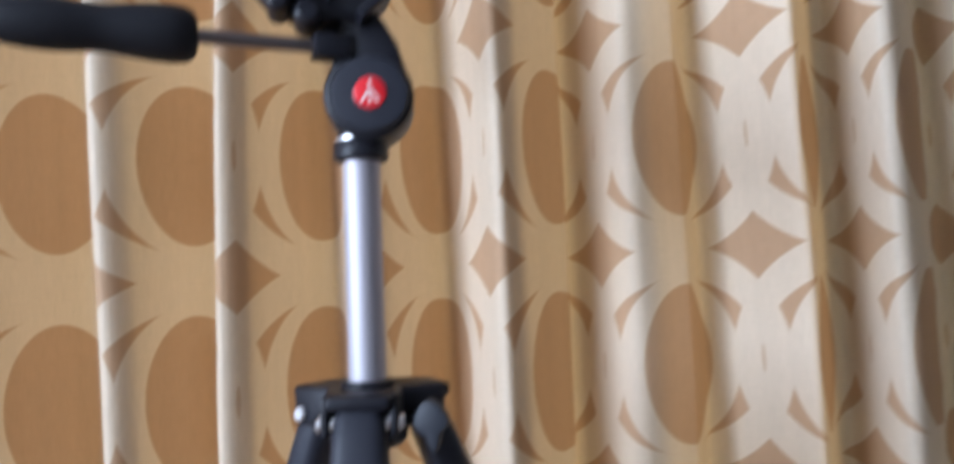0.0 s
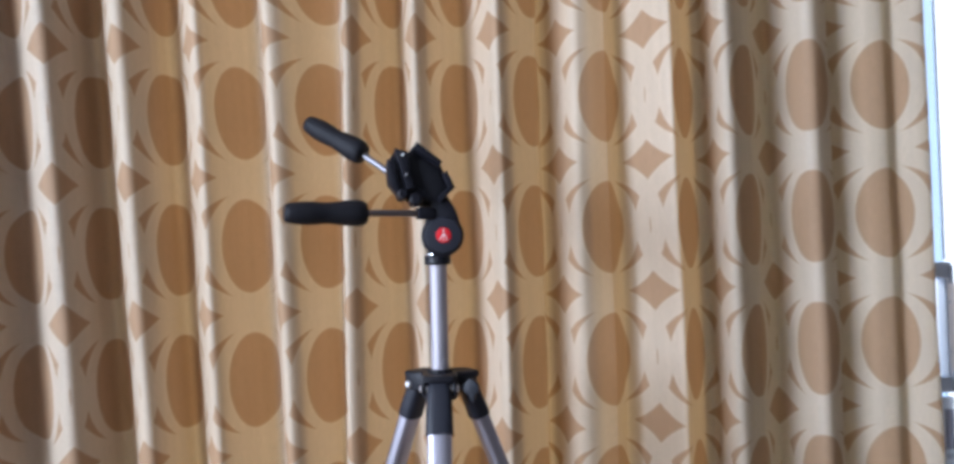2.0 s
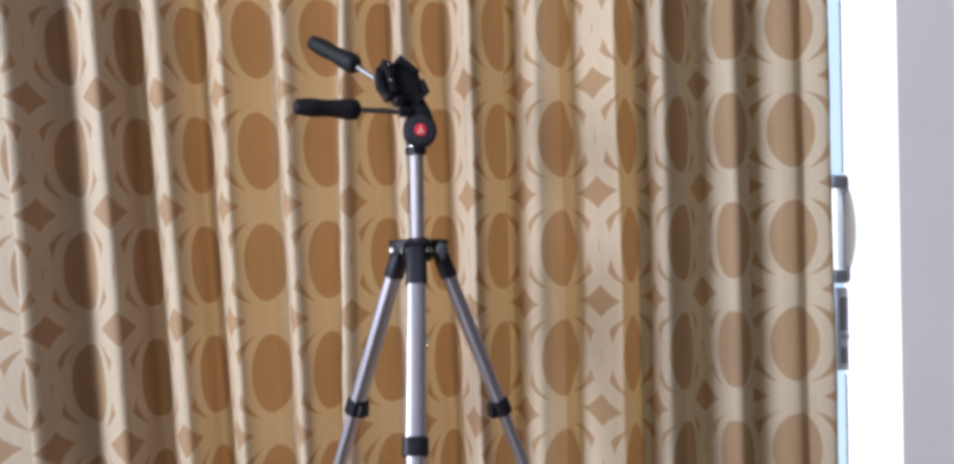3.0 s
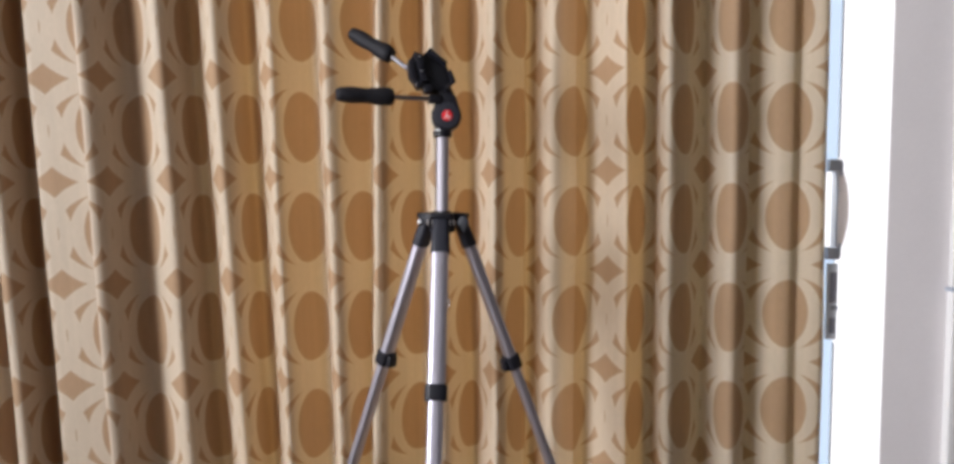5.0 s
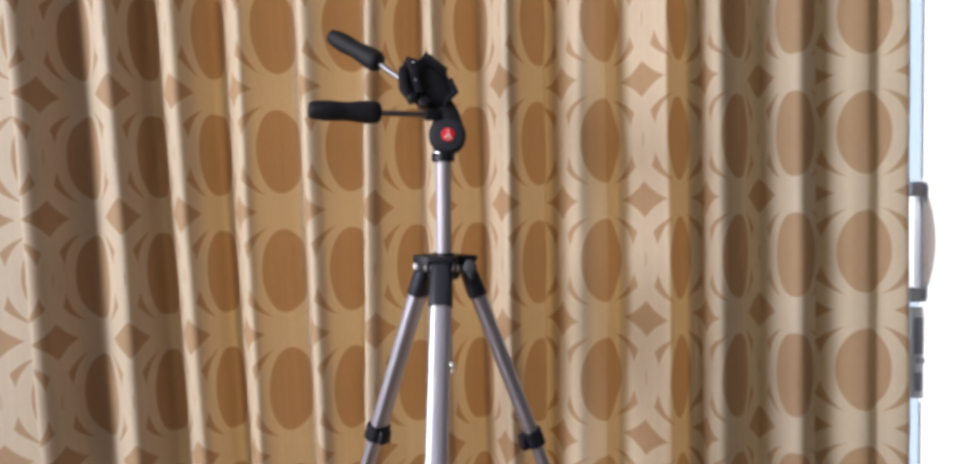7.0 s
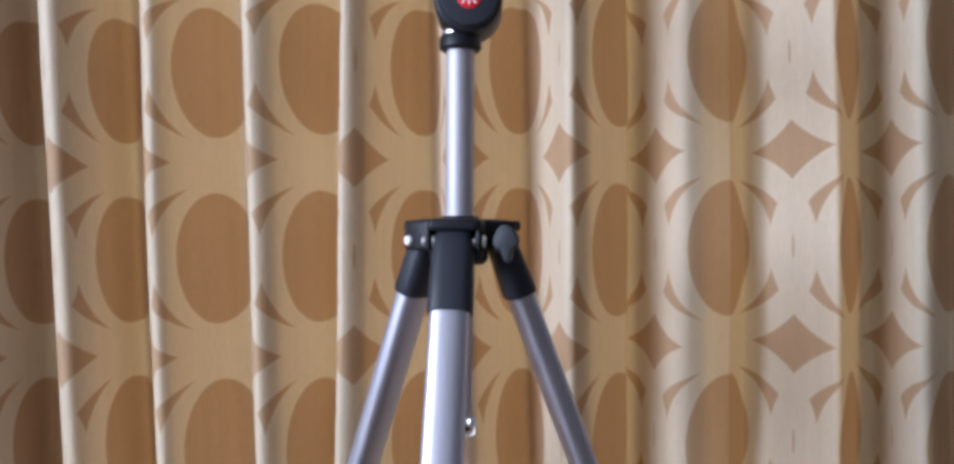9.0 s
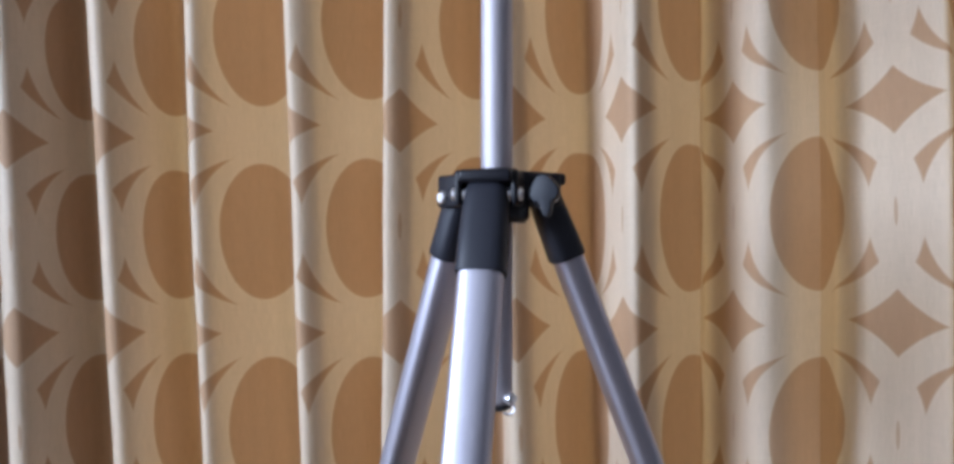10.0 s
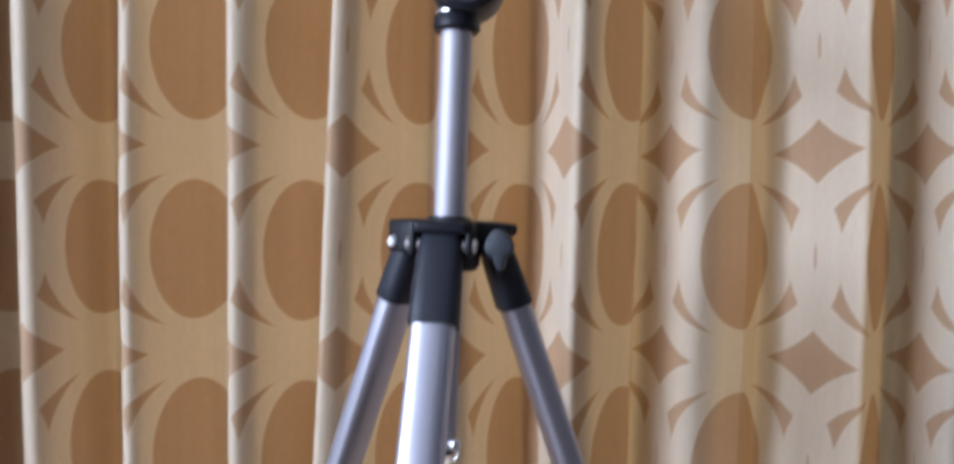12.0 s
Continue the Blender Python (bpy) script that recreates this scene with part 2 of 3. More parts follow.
# ---- the room ----
WALL_Y = 0.72      # room face of the wall beside the glazed door
DOOR_Y = 0.80      # room face of the sliding door's stile
OUT_Y = 0.90       # outer face of that wall
WALL_L, WALL_R, WALL_B, CEIL = -3.2, 2.8, -4.4, 2.6
OPEN_L, OPEN_R, OPEN_TOP = -0.60, 0.927, 2.2
RECESS_L = -1.75
tagged(part("floor", box((WALL_L - 0.2, WALL_B - 0.2, -0.1), (WALL_R + 0.2, OUT_Y, 0)), FLOOR_TILE), "unseen brown polished stone floor, darkened to cut bounced light", "floor", kind="structure")
tagged(part("ceiling", box((WALL_L - 0.2, WALL_B - 0.2, CEIL), (WALL_R + 0.2, OUT_Y, CEIL + 0.1)), CEILING_PAINT), "plain unseen ceiling, greyed to cut bounced light", "ceiling", kind="structure")
W0, W1, WZ0, WZ1 = -2.7, -0.7, 1.12, 2.48
# unseen walls that close the room, darkened to hold down the fill
tagged(part("wall_south", box((WALL_L, WALL_B - 0.15, 0), (WALL_R, WALL_B, CEIL)), DARKENED_PLASTER), "plain unseen wall, darkened to cut bounced light", "wall", kind="structure")
tagged(part("wall_east", box((WALL_R, WALL_B, 0), (WALL_R + 0.15, WALL_Y, CEIL)), DARKENED_PLASTER), "plain unseen wall, darkened to cut bounced light", "wall", kind="structure")
tagged(part("wall_west", join(box((WALL_L - 0.15, WALL_B, 0), (WALL_L, W0, CEIL)), box((WALL_L - 0.15, W1, 0), (WALL_L, WALL_Y, CEIL)), box((WALL_L - 0.15, W0, 0), (WALL_L, W1, WZ0)), box((WALL_L - 0.15, W0, WZ1), (WALL_L, W1, CEIL))), DARKENED_PLASTER), "unseen wall with a window opening, darkened to cut bounced light", "wall", kind="structure")
# the wall stands back behind the gathered end of the curtain
tagged(part("wall_north", join(box((WALL_L, WALL_Y, 0), (RECESS_L, OUT_Y, CEIL)), box((RECESS_L, DOOR_Y + 0.02, 0), (OPEN_L, OUT_Y, CEIL)), plan([(OPEN_R, WALL_Y), (WALL_R, WALL_Y), (WALL_R, OUT_Y), (OPEN_R + 0.16, OUT_Y)], 0, CEIL, 0.003), box((OPEN_L, DOOR_Y + 0.02, OPEN_TOP), (OPEN_R, OUT_Y, CEIL))), PLASTER), "off-white painted wall around a wide glazed door", "wall", kind="structure")

# bright hazy daylight outdoors
glow = bpy.data.materials.new("hazy_daylight")
glow.use_nodes = True
gn = glow.node_tree.nodes
gn.remove(gn["Principled BSDF"])
em = gn.new("ShaderNodeEmission")
em.inputs["Color"].default_value = (1.0, 1.0, 1.0, 1)
em.inputs["Strength"].default_value = 1.25
glow.node_tree.links.new(em.outputs[0], gn["Material Output"].inputs["Surface"])
tagged(part("backdrop", box((-8, 6.0, -2), (12, 6.05, 4.6)), glow), "plain white hazy daylight outside the door", "backdrop", kind="structure")


def build_door():
    root = new("door_1")
    root.location = (0.858, DOOR_Y, 0)
    tagged(root, "blue tinted sliding glass door standing slightly open", "door", kind="structure")
    hz = 1.098
    for lo, hi in (((-0.49, hz + 0.086), (-0.004, 2.16)), ((-0.49, 0.03), (-0.004, hz - 0.086)), ((-0.49, hz - 0.085), (-0.031, hz + 0.085))):
        part("pane", box((lo[0], 0.0, lo[1]), (hi[0], 0.008, hi[1])), GLASS, root, "blue tinted glass")
    part("edge_strip", join(box((-0.0038, -0.001, hz + 0.118), (0, 0.009, 2.16), 0.0008), box((-0.0038, -0.001, 0.03), (0, 0.009, 0.79), 0.0008)), DOOR_GREY, root, "thin grey edge strip")
    part("track", box((-1.3, -0.002, 0), (0.069, 0.05, 0.028), 0.003), DOOR_ALU, root)
    # handle with its end brackets and bowed grip, and the lock case under it
    h = part("handle", box((-0.0125, -0.016, hz - 0.085), (-0.009, 0.008, hz + 0.085), 0.001), DOOR_GREY, root, "pull handle with an open slot")
    for sgn in (1, -1):
        part("bracket", join(box((-0.032, -0.02, hz + sgn * 0.1 - 0.014), (-0.002, -0.001, hz + sgn * 0.1 + 0.014), 0.003),
                             box((-0.009, -0.024, hz + sgn * 0.092 - 0.016), (-0.003, -0.020, hz + sgn * 0.092 + 0.016), 0.001)), DOOR_GREY, h, "grey metal end bracket")
        part("seam", box((-0.012, -0.017, hz + sgn * 0.044 - 0.001), (-0.004, -0.012, hz + sgn * 0.044 + 0.001)), DOOR_GREY, h)
    bow = []
    n = 18
    for k in range(n + 1):
        a = k / n
        bow.append((0.001 + 0.017 * math.sin(math.pi * a) ** 0.7, hz - 0.088 + 0.176 * a))
    part("grip", prism([(-0.009, hz + 0.088), (-0.009, hz - 0.088)] + bow, -0.015, -0.003, 0.002), WHITE_PLASTIC, h, "bowed cream plastic grip")
    lock = part("lock_case", box((-0.026, -0.012, 0.80), (-0.002, -0.001, 0.975), 0.002), DOOR_MID, root, "grey lock case")
    part("lock_slot", box((-0.021, -0.015, 0.885), (-0.004, -0.012, 0.955), 0.001), DOOR_DARK, lock, "dark blue-grey slot")
    part("lock_button", box((-0.02, -0.015, 0.815), (-0.006, -0.012, 0.85), 0.001), DOOR_DARK, lock)
    part("lock_latch", box((-0.018, -0.018, 0.868), (-0.003, -0.012, 0.878), 0.001), DOOR_GREY, lock)
    return root


build_door()
# white casing at the wall's far end, and a framed low panel
tagged(part("trim", box((1.068, WALL_Y - 0.018, 0.93), (1.15, WALL_Y - 0.001, 2.2), 0.006, 3), TRIM_PAINT), "white painted upright casing on the wall", "trim", kind="structure")
panel = new("wall_panel")
panel.location = (1.066, WALL_Y - 0.026, 0)
tagged(panel, "low white framed panel with a grey infill against the wall", "panel", kind="structure")
part("frame", join(box((0, 0, 0), (0.022, 0.025, 0.922), 0.003), box((0.3, 0, 0), (0.322, 0.025, 0.922), 0.003), box((0.0225, 0, 0), (0.2995, 0.025, 0.03), 0.003), box((0.0225, 0, 0.895), (0.2995, 0.025, 0.922), 0.003)), TRIM_PAINT, panel)
part("infill", box((0.0225, 0.012, 0.0305), (0.2995, 0.024, 0.8945)), DOOR_MID, panel)
part("ledge", box((-0.004, -0.004, 0.9225), (0.326, 0.0252, 0.9285), 0.001), DOOR_GREY, panel)


# ---- the curtain ----
# bends of the cloth from fold to fold: place, depth behind the foremost fold, cloth run in repeats of the pattern, roundness of the bend
OPEN_PLEATS = [(-.946, -.010, -10.98, .82), (-.911, .089, -10.45, .59), (-.877, .029, -10.12, .66), (-.746, .034, -9.49, .50), (-.760, -.021, -9.20, .88),
               (-.699, .077, -8.61, .73), (-.606, -.010, -8.01, .68), (-.562, .088, -7.47, .60), (-.495, .003, -6.95, .62), (-.449, .096, -6.44, .49),
               (-.389, -.006, -5.86, .38), (-.315, .073, -5.34, .61), (-.278, -.011, -4.89, .58), (-.201, .062, -4.40, .44), (-.183, -.005, -4.06, .61),
               (-.096, .084, -3.46, .58), (-.062, .000, -3.02, .51), (.013, .087, -2.47, .43)]
PRESSED_PLEATS = [(.060, -.021, -1.90, .37), (.128, .050, -1.44, .23), (.142, .094, -1.21, .58), (.189, .013, -.74, .75), (.237, .026, -.50, .10), (.265, .064, -.28, .44),
                  (.338, -.020, .25, .27), (.412, .072, .81, .57), (.431, -.014, 1.25, .74), (.476, .020, 1.52, .23), (.538, .092, 2.00, .51), (.574, -.008, 2.55, .76),
                  (.611, .017, 2.76, .11), (.613, .068, 3.00, .49), (.704, .017, 3.49, .89), (.730, .029, 3.63, .30), (.773, .008, 3.86, .80), (.795, .037, 4.04, .80)]
GATHERED_PLEATS = []
for k in range(6, 0, -1):
    GATHERED_PLEATS += [(-.946 - .11 * k, .0, -10.98 - k, .7), (-.888 - .11 * k, .085, -10.47 - k, .55)]
BENDS = GATHERED_PLEATS + OPEN_PLEATS + PRESSED_PLEATS
LEANS = [(-2, .07), (-.5, .066), (-.39, .043), (-.28, .043), (-.19, -.004), (-.05, .03), (.05, .012), (.2, .004), (.35, .012), (1, 0.004)]
CREST_Y = 0.697


def profile(n=14):
    """Points along the cloth: x, y and cloth run. Each bend lies square to the room; the run follows the cloth's length."""
    out = []
    for (x0, d0, u0, s0), (x1, d1, u1, s1) in zip(BENDS, BENDS[1:]):
        reach = PERIOD_U * (u1 - u0)
        pts = []
        for i in range(n + 1):
            a = i / n
            p, q = (1 + 2 * a) * (1 - a) ** 2, a * a * (3 - 2 * a)
            pts.append((p * x0 + a * (1 - a) ** 2 * reach * s0 + q * x1 + a * a * (a - 1) * reach * s1, p * d0 + q * d1))
        steps = [0.0]
        for (xa, da), (xb, db) in zip(pts, pts[1:]):
            steps.append(steps[-1] + math.hypot(xb - xa, db - da))
        out += [(x, CREST_Y + d, u0 + (u1 - u0) * st / steps[-1]) for (x, d), st in zip(pts[:-1], steps)]
    x, d, u, _ = BENDS[-1]
    return out + [(x, CREST_Y + d, u)]


def build_curtain():
    line = profile()
    lx, lv = [p[0] for p in LEANS], [p[1] for p in LEANS]
    top, bottom, rows = CEIL - 0.004, 0.004, 90
    n = len(line)
    verts, uvs = [], []
    for j in range(rows + 1):
        z = bottom + (top - bottom) * j / rows
        for x, y, u in line:
            lean = float(np.interp(x, lx, lv)) * (1.1 - z)
            w = noise.noise(Vector((x * 5, z * 2.2, 0))) * 0.004 + noise.noise(Vector((x * 22, z * 7, 3))) * 0.0009
            d = noise.noise(Vector((x * 7, z * 2.5, 5))) * 0.005 + noise.noise(Vector((x * 30, z * 9, 9))) * 0.001
            verts.append((x + lean + w, min(y + d, DOOR_Y - 0.006), z))
            uvs.append((u * PERIOD_U, z - 0.966 - 0.029 * (x - 0.3)))
    faces = [(j * n + i, j * n + i + 1, (j + 1) * n + i + 1, (j + 1) * n + i) for j in range(rows) for i in range(n - 1)]
    me = bpy.data.meshes.new("curtain")
    me.from_pydata(verts, [], faces)
    lay = me.uv_layers.new(name="cloth")
    for loop in me.loops:
        lay.data[loop.index].uv = uvs[loop.vertex_index]
    for p in me.polygons:
        p.use_smooth = True
    me.materials.append(CLOTH)
    return tagged(new("curtain", me), "beige curtain with brown woven ovals, hanging in deep folds", "curtain")


build_curtain()

# ---- the tripod ----
TX, TY = -0.05, 0.49
SPIDER = 1.077
SPREAD = radians(21.9)


def oblong(w, t, n=28, flat=2.6):
    """Rounded leg section, w across and t deep."""
    out = []
    for i in range(n):
        a = 2 * math.pi * i / n
        c, s = math.cos(a), math.sin(a)
        out.append((w / 2 * math.copysign(abs(c) ** (2 / flat), c), t / 2 * math.copysign(abs(s) ** (2 / flat), s)))
    return out


def tube(m, w, t, z0, z1, edge=0.0008, flat=2.6):
    bm = bmesh.new()
    rings = []
    for z, k in ((z0, edge), (z0 + edge, 0), (z1 - edge, 0), (z1, edge)):
        rings.append([bm.verts.new(m @ Vector((x, y, z))) for x, y in oblong(w - 2 * k, t - 2 * k, 28, flat)])
    for a, c in zip(rings, rings[1:]):
        for i in range(len(a)):
            j = (i + 1) % len(a)
            bm.faces.new((a[i], a[j], c[j], c[i]))
    bm.faces.new(rings[0][::-1])
    bm.faces.new(rings[-1])
    return bm


def build_leg(root, angle, cover, lap):
    d = Vector((math.cos(angle), math.sin(angle), 0))
    side = Vector((-d.y, d.x, 0))
    pivot = d * 0.036 + Vector((0, 0, SPIDER))
    down = (d * math.sin(SPREAD) - Vector((0, 0, math.cos(SPREAD)))).normalized()
    m = Matrix.Translation(pivot) @ Matrix((side, side.cross(down) * -1, down)).transposed().to_4x4()
    if m.to_3x3().determinant() < 0:
        m = m @ Matrix.Diagonal((-1, 1, 1, 1))
    long = SPIDER / math.cos(SPREAD)
    n = 4
    leg = part("leg", tube(m, 0.0305, 0.0215, cover - 0.004, lap, flat=2.9), ALU, root, "oval silver aluminium tube leg")
    # black moulded shoulder socket over the top, waisted and rounded
    bm = bmesh.new()
    rings = []
    for z, w, t in ((-0.010, 0.018, 0.012), (-0.0085, 0.026, 0.018), (-0.002, 0.030, 0.022), (0.012, 0.032, 0.0235), (0.030, 0.0335, 0.0245), (cover - 0.0015, 0.0345, 0.0255), (cover, 0.0335, 0.0245)):
        rings.append([bm.verts.new(m @ Vector((x, y, z))) for x, y in oblong(w, t, 28, 3.0)])
    for a, c in zip(rings, rings[1:]):
        for i in range(len(a)):
            bm.faces.new((a[i], a[(i + 1) % len(a)], c[(i + 1) % len(a)], c[i]))
    bm.faces.new(rings[0][::-1])
    bm.faces.new(rings[-1])
    part("socket", bm, DARK_GREY, leg, "black moulded plastic socket")
    for s in (1, -1):
        p, q = m @ Vector((s * 0.012, 0, -0.001)), m @ Vector((s * 0.0250, 0, -0.001))
        part("bolt", rod(p, q, 0.0047, 16, 0.0014), STEEL, leg, "bright steel pivot bolt")
    # clamps and thinner lower sections
    w, t = 0.0305, 0.0215
    for k in range(1, n):
        z = lap * k
        c = part("clamp", tube(m, w + 0.008, t + 0.008, z - 0.013, z + 0.014, 0.002, 3.2), PLASTIC, leg, "black plastic flip lock")
        lever = box((-0.011, -0.004, -0.010), (0.011, 0.006, 0.012), 0.002)
        lever.transform(m @ Matrix.Translation((0.0, -(t / 2 + 0.007), z)) @ Matrix.Rotation(radians(14), 4, "X"))
        part("lever", lever, PLASTIC, c)
        w, t = w - 0.0042, t - 0.0036
        part("lower_section", tube(m, w, t, z + 0.012, min(z + lap, long - 0.014), flat=2.9), ALU, leg)
    foot = lathe([(0, 0), (0.010, 0), (0.0125, 0.003), (0.0125, 0.02), (0.010, 0.03), (0, 0.03)], 20, None, Matrix.Translation(pivot + down * long - d * 0.002))
    part("rubber_foot", foot, RUBBER, leg)


def grip(parent, p, q, label):
    """A waisted rubber grip from its free end p to its neck q."""
    h = (Vector(q) - Vector(p)).length
    prof = [(0, 0), (0.0085, 0.0), (0.0108, 0.0018), (0.0122, 0.006), (0.0136, 0.016), (0.0143, 0.026), (0.0140, 0.036), (0.0131, 0.046), (0.0130, 0.054),
            (0.0144, 0.064), (0.0158, 0.076), (0.0164, 0.086), (0.0157, 0.094), (0.0134, 0.0985), (0.0095, 0.1005), (0, 0.1005)]
    k = h / 0.1005
    bm = lathe([(r, z * k) for r, z in prof], 32, None, along(p, q))
    return part("grip", bm, RUBBER, parent, label)


def build_tripod():
    root = new("tripod")
    root.location = (TX, TY, 0)
    tagged(root, "black and silver camera tripod standing before the curtain", "tripod")
    at = lambda x, y, z: Vector((x - TX, y - TY, z))
    # column with its hook
    col = part("column", lathe([(0, 0.928), (0.0100, 0.928), (0.0115, 0.9295), (0.0115, 1.234), (0.010, 1.235), (0, 1.235)], 40), COLUMN_ALU, root, "satin aluminium centre column")
    part("end_cap", lathe([(0, 0.9225), (0.007, 0.9228), (0.0104, 0.9245), (0.0113, 0.928), (0, 0.928)], 32), PLASTIC, col, "black plastic end plug")
    # bright eye screw in the side of the column, near its foot
    eye = Matrix.Translation((0.0075, -0.0085, 0.9335)) @ Matrix.Rotation(radians(48), 4, "Z") @ Matrix.Rotation(radians(90), 4, "X")
    hook = part("eye_screw", lathe([(0, 0), (0.0024, 0), (0.0024, 0.003), (0.0040, 0.0036), (0.0046, 0.0052), (0.0040, 0.0072), (0.0022, 0.0083), (0, 0.0086)], 20, None, eye), STEEL, col, "small bright steel screw")
    ring = bmesh.new()
    pts = [Vector((0.0095 + 0.0045 * math.cos(a), -0.0125, 0.9275 + 0.005 * math.sin(a))) for a in [radians(v) for v in range(80, -150, -20)]]
    for p, q in zip(pts, pts[1:]):
        ring = join(ring, rod(p, q, 0.0011, 8, 0.0002))
    part("loop", ring, STEEL, hook)
    # spider: central ring with three lobes
    bm = bmesh.new()
    n = 72
    angles = (radians(-94), radians(19), radians(139))

    def reach(a):
        r = 0.0255
        for b in angles:
            x = math.cos(a - b)
            if x > 0.5:
                r = max(r, 0.0255 + 0.019 * ((x - 0.5) / 0.5) ** 1.6)
        return r
    rings = []
    for z, k, lobes in ((-0.018, 0.80, 0), (-0.014, 0.93, 0), (0.0085, 0.95, 0), (0.009, 0.94, 1), (0.0105, 1.0, 1), (0.0155, 1.0, 1), (0.0178, 0.97, 1), (0.0185, 0.86, 1), (0.0165, 0.62, 1)):
        ring = []
        for i in range(n):
            a = 2 * math.pi * i / n
            rad = (reach(a) if lobes else 0.0255) * k
            ring.append(bm.verts.new((rad * math.cos(a), rad * math.sin(a), SPIDER + z)))
        rings.append(ring)
    for a, c in zip(rings, rings[1:]):
        for i in range(n):
            bm.faces.new((a[i], a[(i + 1) % n], c[(i + 1) % n], c[i]))
    bm.faces.new(rings[0][::-1])
    bm.faces.new(rings[-1])
    ears = []
    for a in angles:  # ears that hold the legs
        d, side = Vector((math.cos(a), math.sin(a), 0)), Vector((-math.sin(a), math.cos(a), 0))
        for sg in (1, -1):
            ear = box((0.012, -0.0026, -0.0068), (0.0425, 0.0026, 0.0175), 0.0025, 3)
            ear.transform(Matrix((d, side, Vector((0, 0, 1)))).transposed().to_4x4().copy())
            ear.transform(Matrix.Translation(side * sg * 0.0195 + Vector((0, 0, SPIDER))))
            ears.append(ear)
        arch = box((0.034, -0.0185, 0.0088), (0.0475, 0.0185, 0.0176), 0.003, 3)
        arch.transform(Matrix.Translation((0, 0, SPIDER)) @ Matrix((d, side, Vector((0, 0, 1)))).transposed().to_4x4())
        ears.append(arch)
    spider = part("spider", bm, PLASTIC, root, "black moulded shoulder with three lobes")
    for ear in ears:
        part("ear", ear, PLASTIC, spider)
    part("column_bush", lathe([(0.0118, SPIDER + 0.012), (0.0165, SPIDER + 0.012), (0.0165, SPIDER + 0.0195), (0.015, SPIDER + 0.021), (0.0118, SPIDER + 0.021)], 32), PLASTIC, root)
    # column lock knob
    k = along(at(-0.020, 0.474, SPIDER - 0.002), at(-0.012, 0.444, SPIDER - 0.002))
    stem = lathe([(0, 0), (0.006, 0), (0.006, 0.012), (0.0068, 0.013), (0.0068, 0.02), (0, 0.02)], 20, None, k)
    knob = part("lock_knob", stem, KNOB, root, "dark slate column lock knob")
    drop = []
    for v in range(0, 360, 9):
        lobes = ((90, 0.0150, 34), (205, 0.0148, 34), (335, 0.0148, 34), (268, 0.0265, 17))
        rad = 0.0125 + max((far - 0.0125) * math.exp(-(((v - at_v + 180) % 360 - 180) / wide) ** 2) for at_v, far, wide in lobes)
        drop.append((rad * math.cos(radians(v)), rad * math.sin(radians(v))))
    wing = prism(drop, -0.0065, 0.0065, 0.0022, Matrix.Translation(at(-0.0125, 0.446, SPIDER + 0.003)) @ Matrix.Scale(0.70, 4) @ Matrix.Rotation(radians(-14), 4, "Z") @ Matrix.Rotation(radians(-8), 4, "Y"))
    part("wing", wing, KNOB, knob)
    for a, cover, lap in zip(angles, (0.057, 0.047, 0.047), (0.300, 0.288, 0.290)):
        build_leg(root, a, cover, lap)
    # neck ring under the head
    neck = part("neck", lathe([(0, 1.2325), (0.0155, 1.2325), (0.0172, 1.2345), (0.0172, 1.2425), (0.0160, 1.2445), (0.0145, 1.2450), (0.0145, 1.250), (0, 1.250)], 36), PLASTIC, root, "black knurled neck ring")
    part("washer", lathe([(0.0140, 1.2448), (0.0158, 1.2448), (0.0158, 1.2466), (0.0140, 1.2466)], 36), STEEL, neck)
    # head: round barrel whose back sweeps up into an arm
    hc = (-0.0435 - TX, 1.270)
    outl = []
    for v in range(-215, 41, 8):
        a = radians(v)
        outl.append((hc[0] + 0.0275 * math.cos(a), hc[1] + 0.0275 * math.sin(a)))
    outl += [(hc[0] + 0.0185, hc[1] + 0.031), (hc[0] + 0.012, hc[1] + 0.043), (hc[0] + 0.004, hc[1] + 0.056), (hc[0] - 0.012, hc[1] + 0.060), (hc[0] - 0.020, hc[1] + 0.048), (hc[0] - 0.014, hc[1] + 0.034), (hc[0] - 0.020, hc[1] + 0.026)]
    head = part("head", prism(outl, -0.022, 0.024, 0.0045), PLASTIC, root, "black three-way pan head")
    face = Matrix.Translation((hc[0] + 0.001, -0.0215, hc[1])) @ Matrix.Rotation(radians(90), 4, "X")
    part("cap", lathe([(0, 0), (0.0235, 0), (0.0235, 0.001), (0.0222, 0.003), (0.0195, 0.0036), (0, 0.0036)], 40, None, face), DARK_GREY, head, "round charcoal end cap")
    bd = part("badge", lathe([(0, 0.0034), (0.0098, 0.0034), (0.0098, 0.0042), (0.009, 0.0046), (0, 0.0046)], 36, None, face), RED, head, "round red badge with pale strokes")
    for p, q, w in (((0.0, 0.0078), (0.0, 0.0035), 0.0016), ((0.0, 0.0015), (0.0, -0.0072), 0.0013), ((-0.0005, 0.002), (-0.0052, -0.0058), 0.0015), ((0.0005, 0.002), (0.0052, -0.0058), 0.0015)):
        p, q = Vector((*p, 0)), Vector((*q, 0))
        b = box((-w / 2, 0, 0), (w / 2, (q - p).length, 0.0004))
        b.transform(face @ Matrix.Translation((p.x, p.y, 0.0045)) @ Matrix.Rotation(math.atan2(-(q - p).x, (q - p).y), 4, "Z"))
        part("stroke", b, PALE, bd)
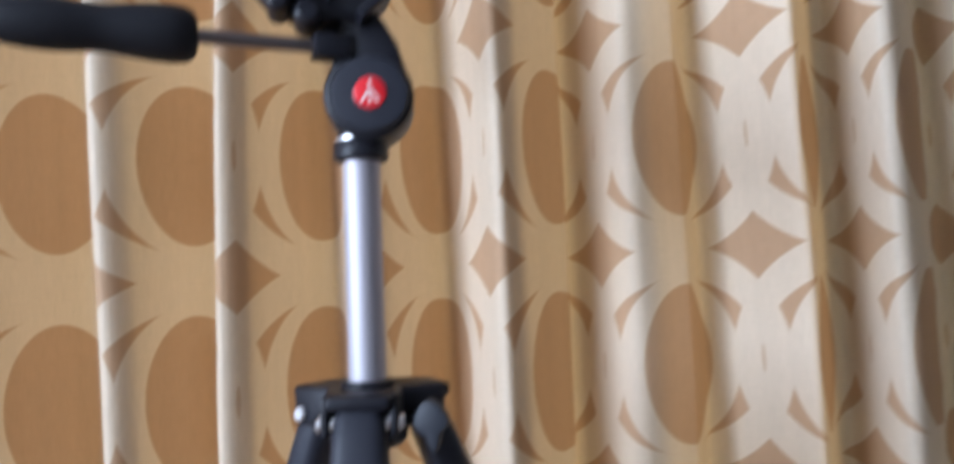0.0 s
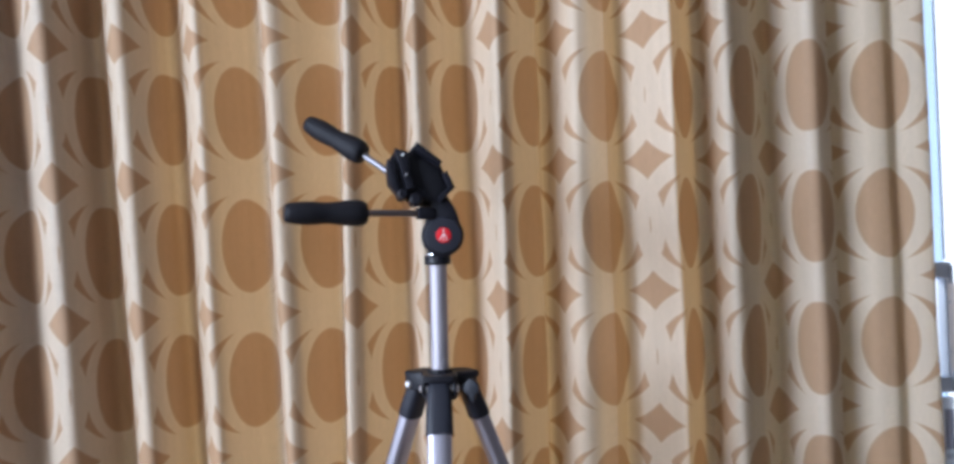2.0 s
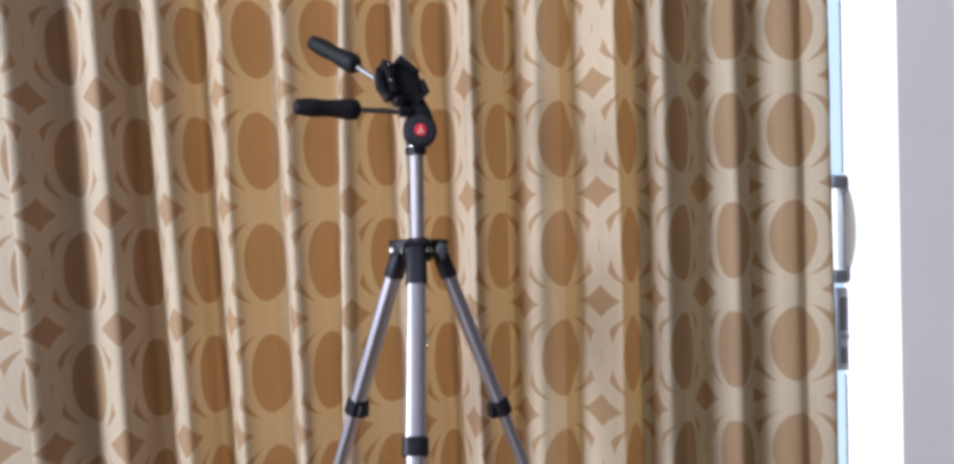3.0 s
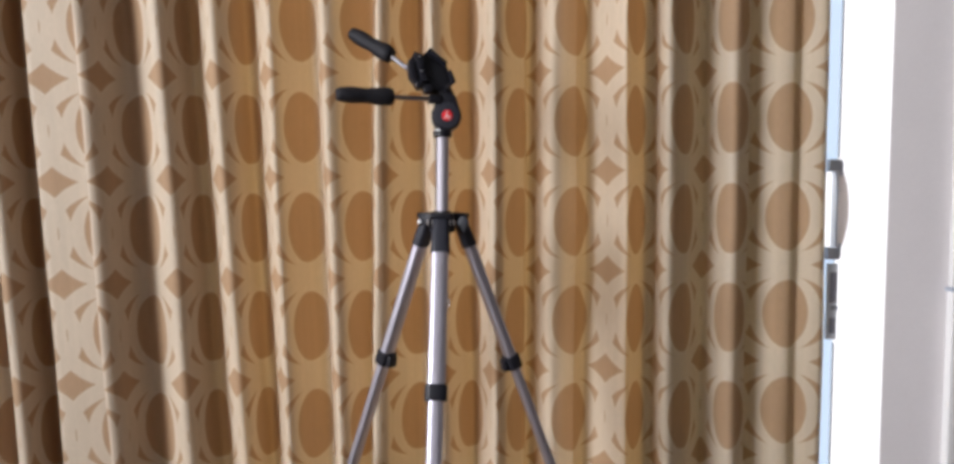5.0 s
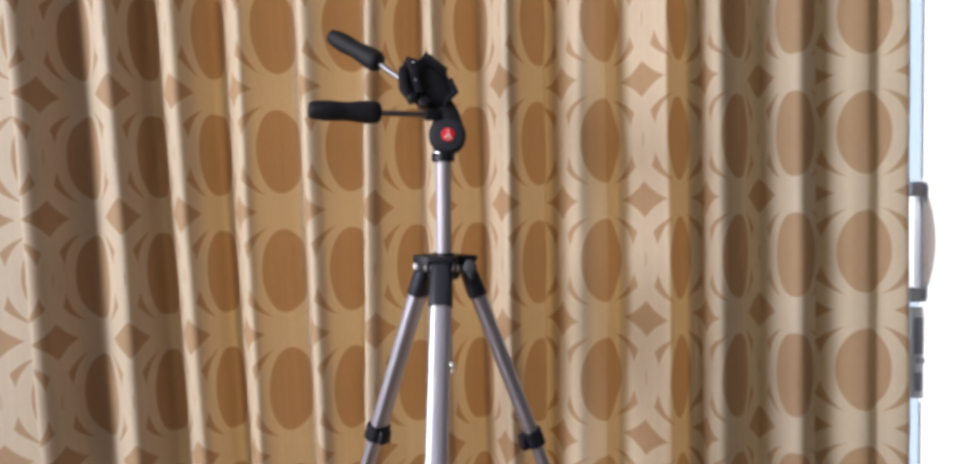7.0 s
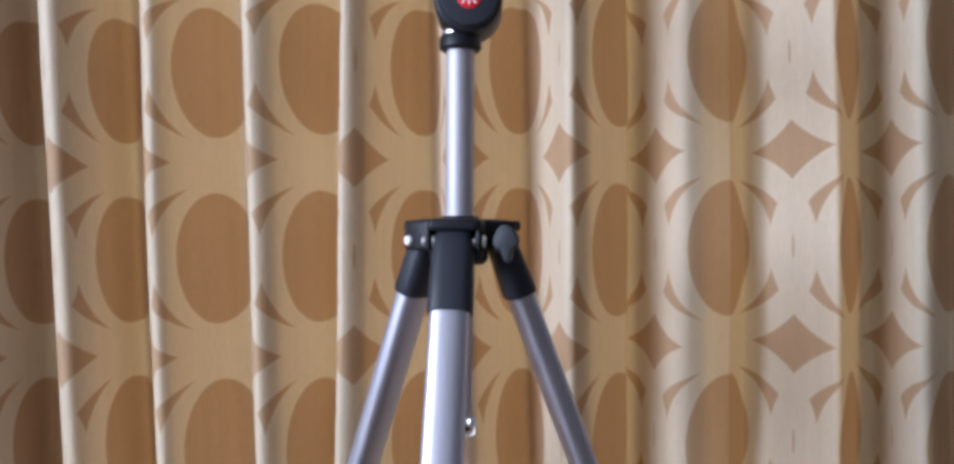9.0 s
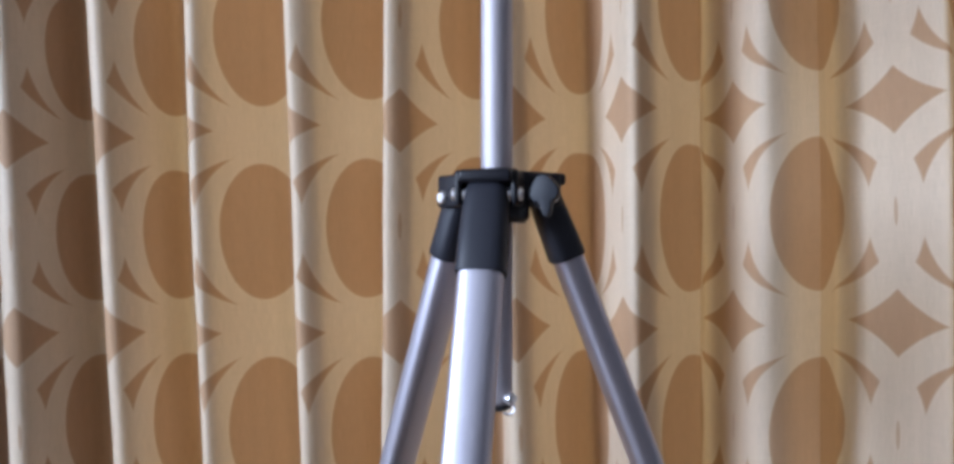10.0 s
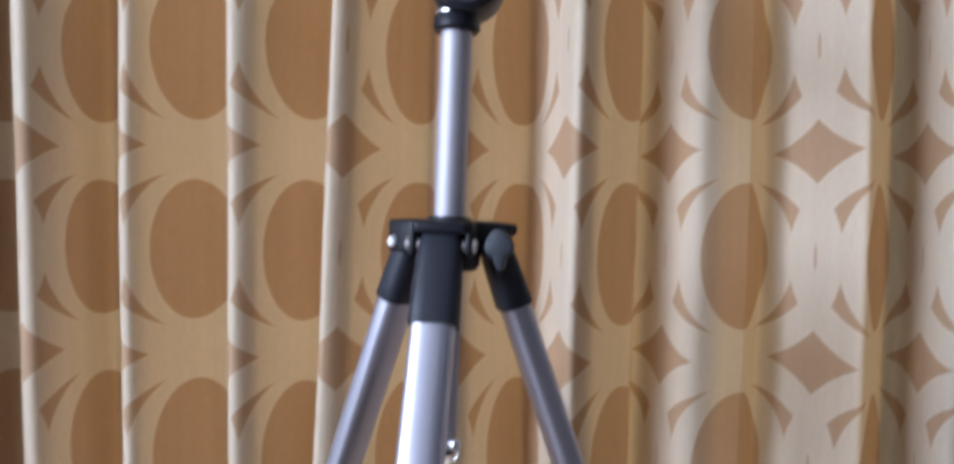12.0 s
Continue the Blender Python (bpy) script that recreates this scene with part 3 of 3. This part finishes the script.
    part("hub", rod((hc[0], 0.024, hc[1]), (hc[0], 0.034, hc[1]), 0.021, 32, 0.002), PLASTIC, head)
    # pan handle
    tip, nk, end = at(-0.233, 0.413, 1.299), at(-0.137, 0.445, 1.299), at(-0.062, 0.470, 1.2985)
    ph = part("pan_handle", rod(nk + (tip - nk) * 0.1, end, 0.0044, 20), ROD_METAL, root, "grey metal handle rod")
    grip(ph, tip, nk, "black ribbed rubber grip")
    sock = box((-0.0145, -0.0075, -0.0075), (0.009, 0.0075, 0.0075), 0.002)
    sock.transform(Matrix.Translation(end) @ Matrix.Rotation(math.atan2(end.y - nk.y, end.x - nk.x), 4, "Z"))
    part("socket", sock, PLASTIC, ph)
    # tilt handle
    tip, nk, end = at(-0.221, 0.540, 1.428), at(-0.143, 0.502, 1.379), at(-0.094, 0.478, 1.3405)
    th = part("tilt_handle", rod(nk + (tip - nk) * 0.1, end, 0.0044, 20), STEEL_ROD, root, "satin grey metal handle rod")
    grip(th, tip, nk, "black ribbed rubber grip")
    part("socket", rod(end + (nk - end) * 0.16, end - (nk - end) * 0.25, 0.0078, 20, 0.0015), PLASTIC, th)
    # tilted platform: an open tray with raised rims, a side wall and a rounded release catch
    pm = Matrix.Translation(at(-0.0705, 0.468, 1.348)) @ Matrix.Rotation(radians(51), 4, "Y") @ Matrix.Rotation(radians(-12), 4, "X")
    tray = [(-.0345, .021), (.006, .0305), (.018, .0265), (.0405, .0205), (.0425, -.005), (.029, -.0165), (.0246, -.030), (.004, -.036), (-.016, -.036), (-.038, -.0215), (-.0445, -.0055), (-.032, .004)]
    plat = part("platform", prism(tray, 0.0, 0.017, 0.003, pm), PLASTIC, root, "black tilted quick-release platform")
    part("rim", prism([(-.0345, .021), (.006, .0305), (.0075, .0245), (-.030, .0130)], -0.014, 0.002, 0.0012, pm), PLASTIC, plat)
    part("rim", prism([(.018, .0275), (.0413, .0215), (.0435, -.005), (.0370, -.004), (.0350, .0160), (.0185, .0210)], -0.012, 0.002, 0.0012, pm), PLASTIC, plat)
    part("side_wall", prism([(-.0450, -.0055), (-.0320, .0040), (-.0120, -.0095), (.0100, -.0200), (.0050, -.0285), (-.0300, -.0130)], -0.012, 0.002, 0.0015, pm), PLASTIC, plat)
    part("catch", prism([(-.0410, -.0200), (-.0330, -.0290), (-.0160, -.0405), (.0040, -.0410), (.0020, -.0320), (-.0100, -.0290), (-.0290, -.0165)], -0.008, 0.012, 0.003, pm), PLASTIC, plat, "black rounded side catch")
    part("recess_floor", prism([(-.028, .011), (.008, .022), (.034, .014), (.035, -.003), (.010, -.017), (-.010, -.008)], -0.0015, 0.001, 0.0005, pm), RUBBER, plat)
    part("ridge", prism([(.0055, -.0165), (.0065, -.0140), (.0220, -.0085), (.0215, -.0110)], -0.006, 0.001, 0.0006, pm), PLASTIC, plat)
    for px, pz in ((-.0323, -.0038), (-.0099, -.0173)):
        part("pin", lathe([(0, 0), (0.0017, 0), (0.0017, 0.0012), (0.001, 0.0018), (0, 0.0018)], 14, None, pm @ Matrix.Translation((px, -0.0118, pz)) @ Matrix.Rotation(radians(90), 4, "X")), STEEL, plat, "bright pin")
    for px, pz, r in ((.006, -.036, 0.0065), (.0215, -.0275, 0.0075)):
        part("knuckle", lathe([(0, -0.010), (r - 0.002, -0.010), (r, -0.008), (r, 0.012), (r - 0.002, 0.014), (0, 0.014)], 20, None, pm @ Matrix.Translation((px, 0.002, pz)) @ Matrix.Rotation(radians(90), 4, "X")), PLASTIC, plat)
    nb = at(-0.058, 0.486, 1.322)
    part("tilt_barrel", rod(nb + Vector((-0.026, -0.004, 0.006)), nb + Vector((0.016, 0.004, -0.004)), 0.0165, 28, 0.003), PLASTIC, root)
    return root


build_tripod()
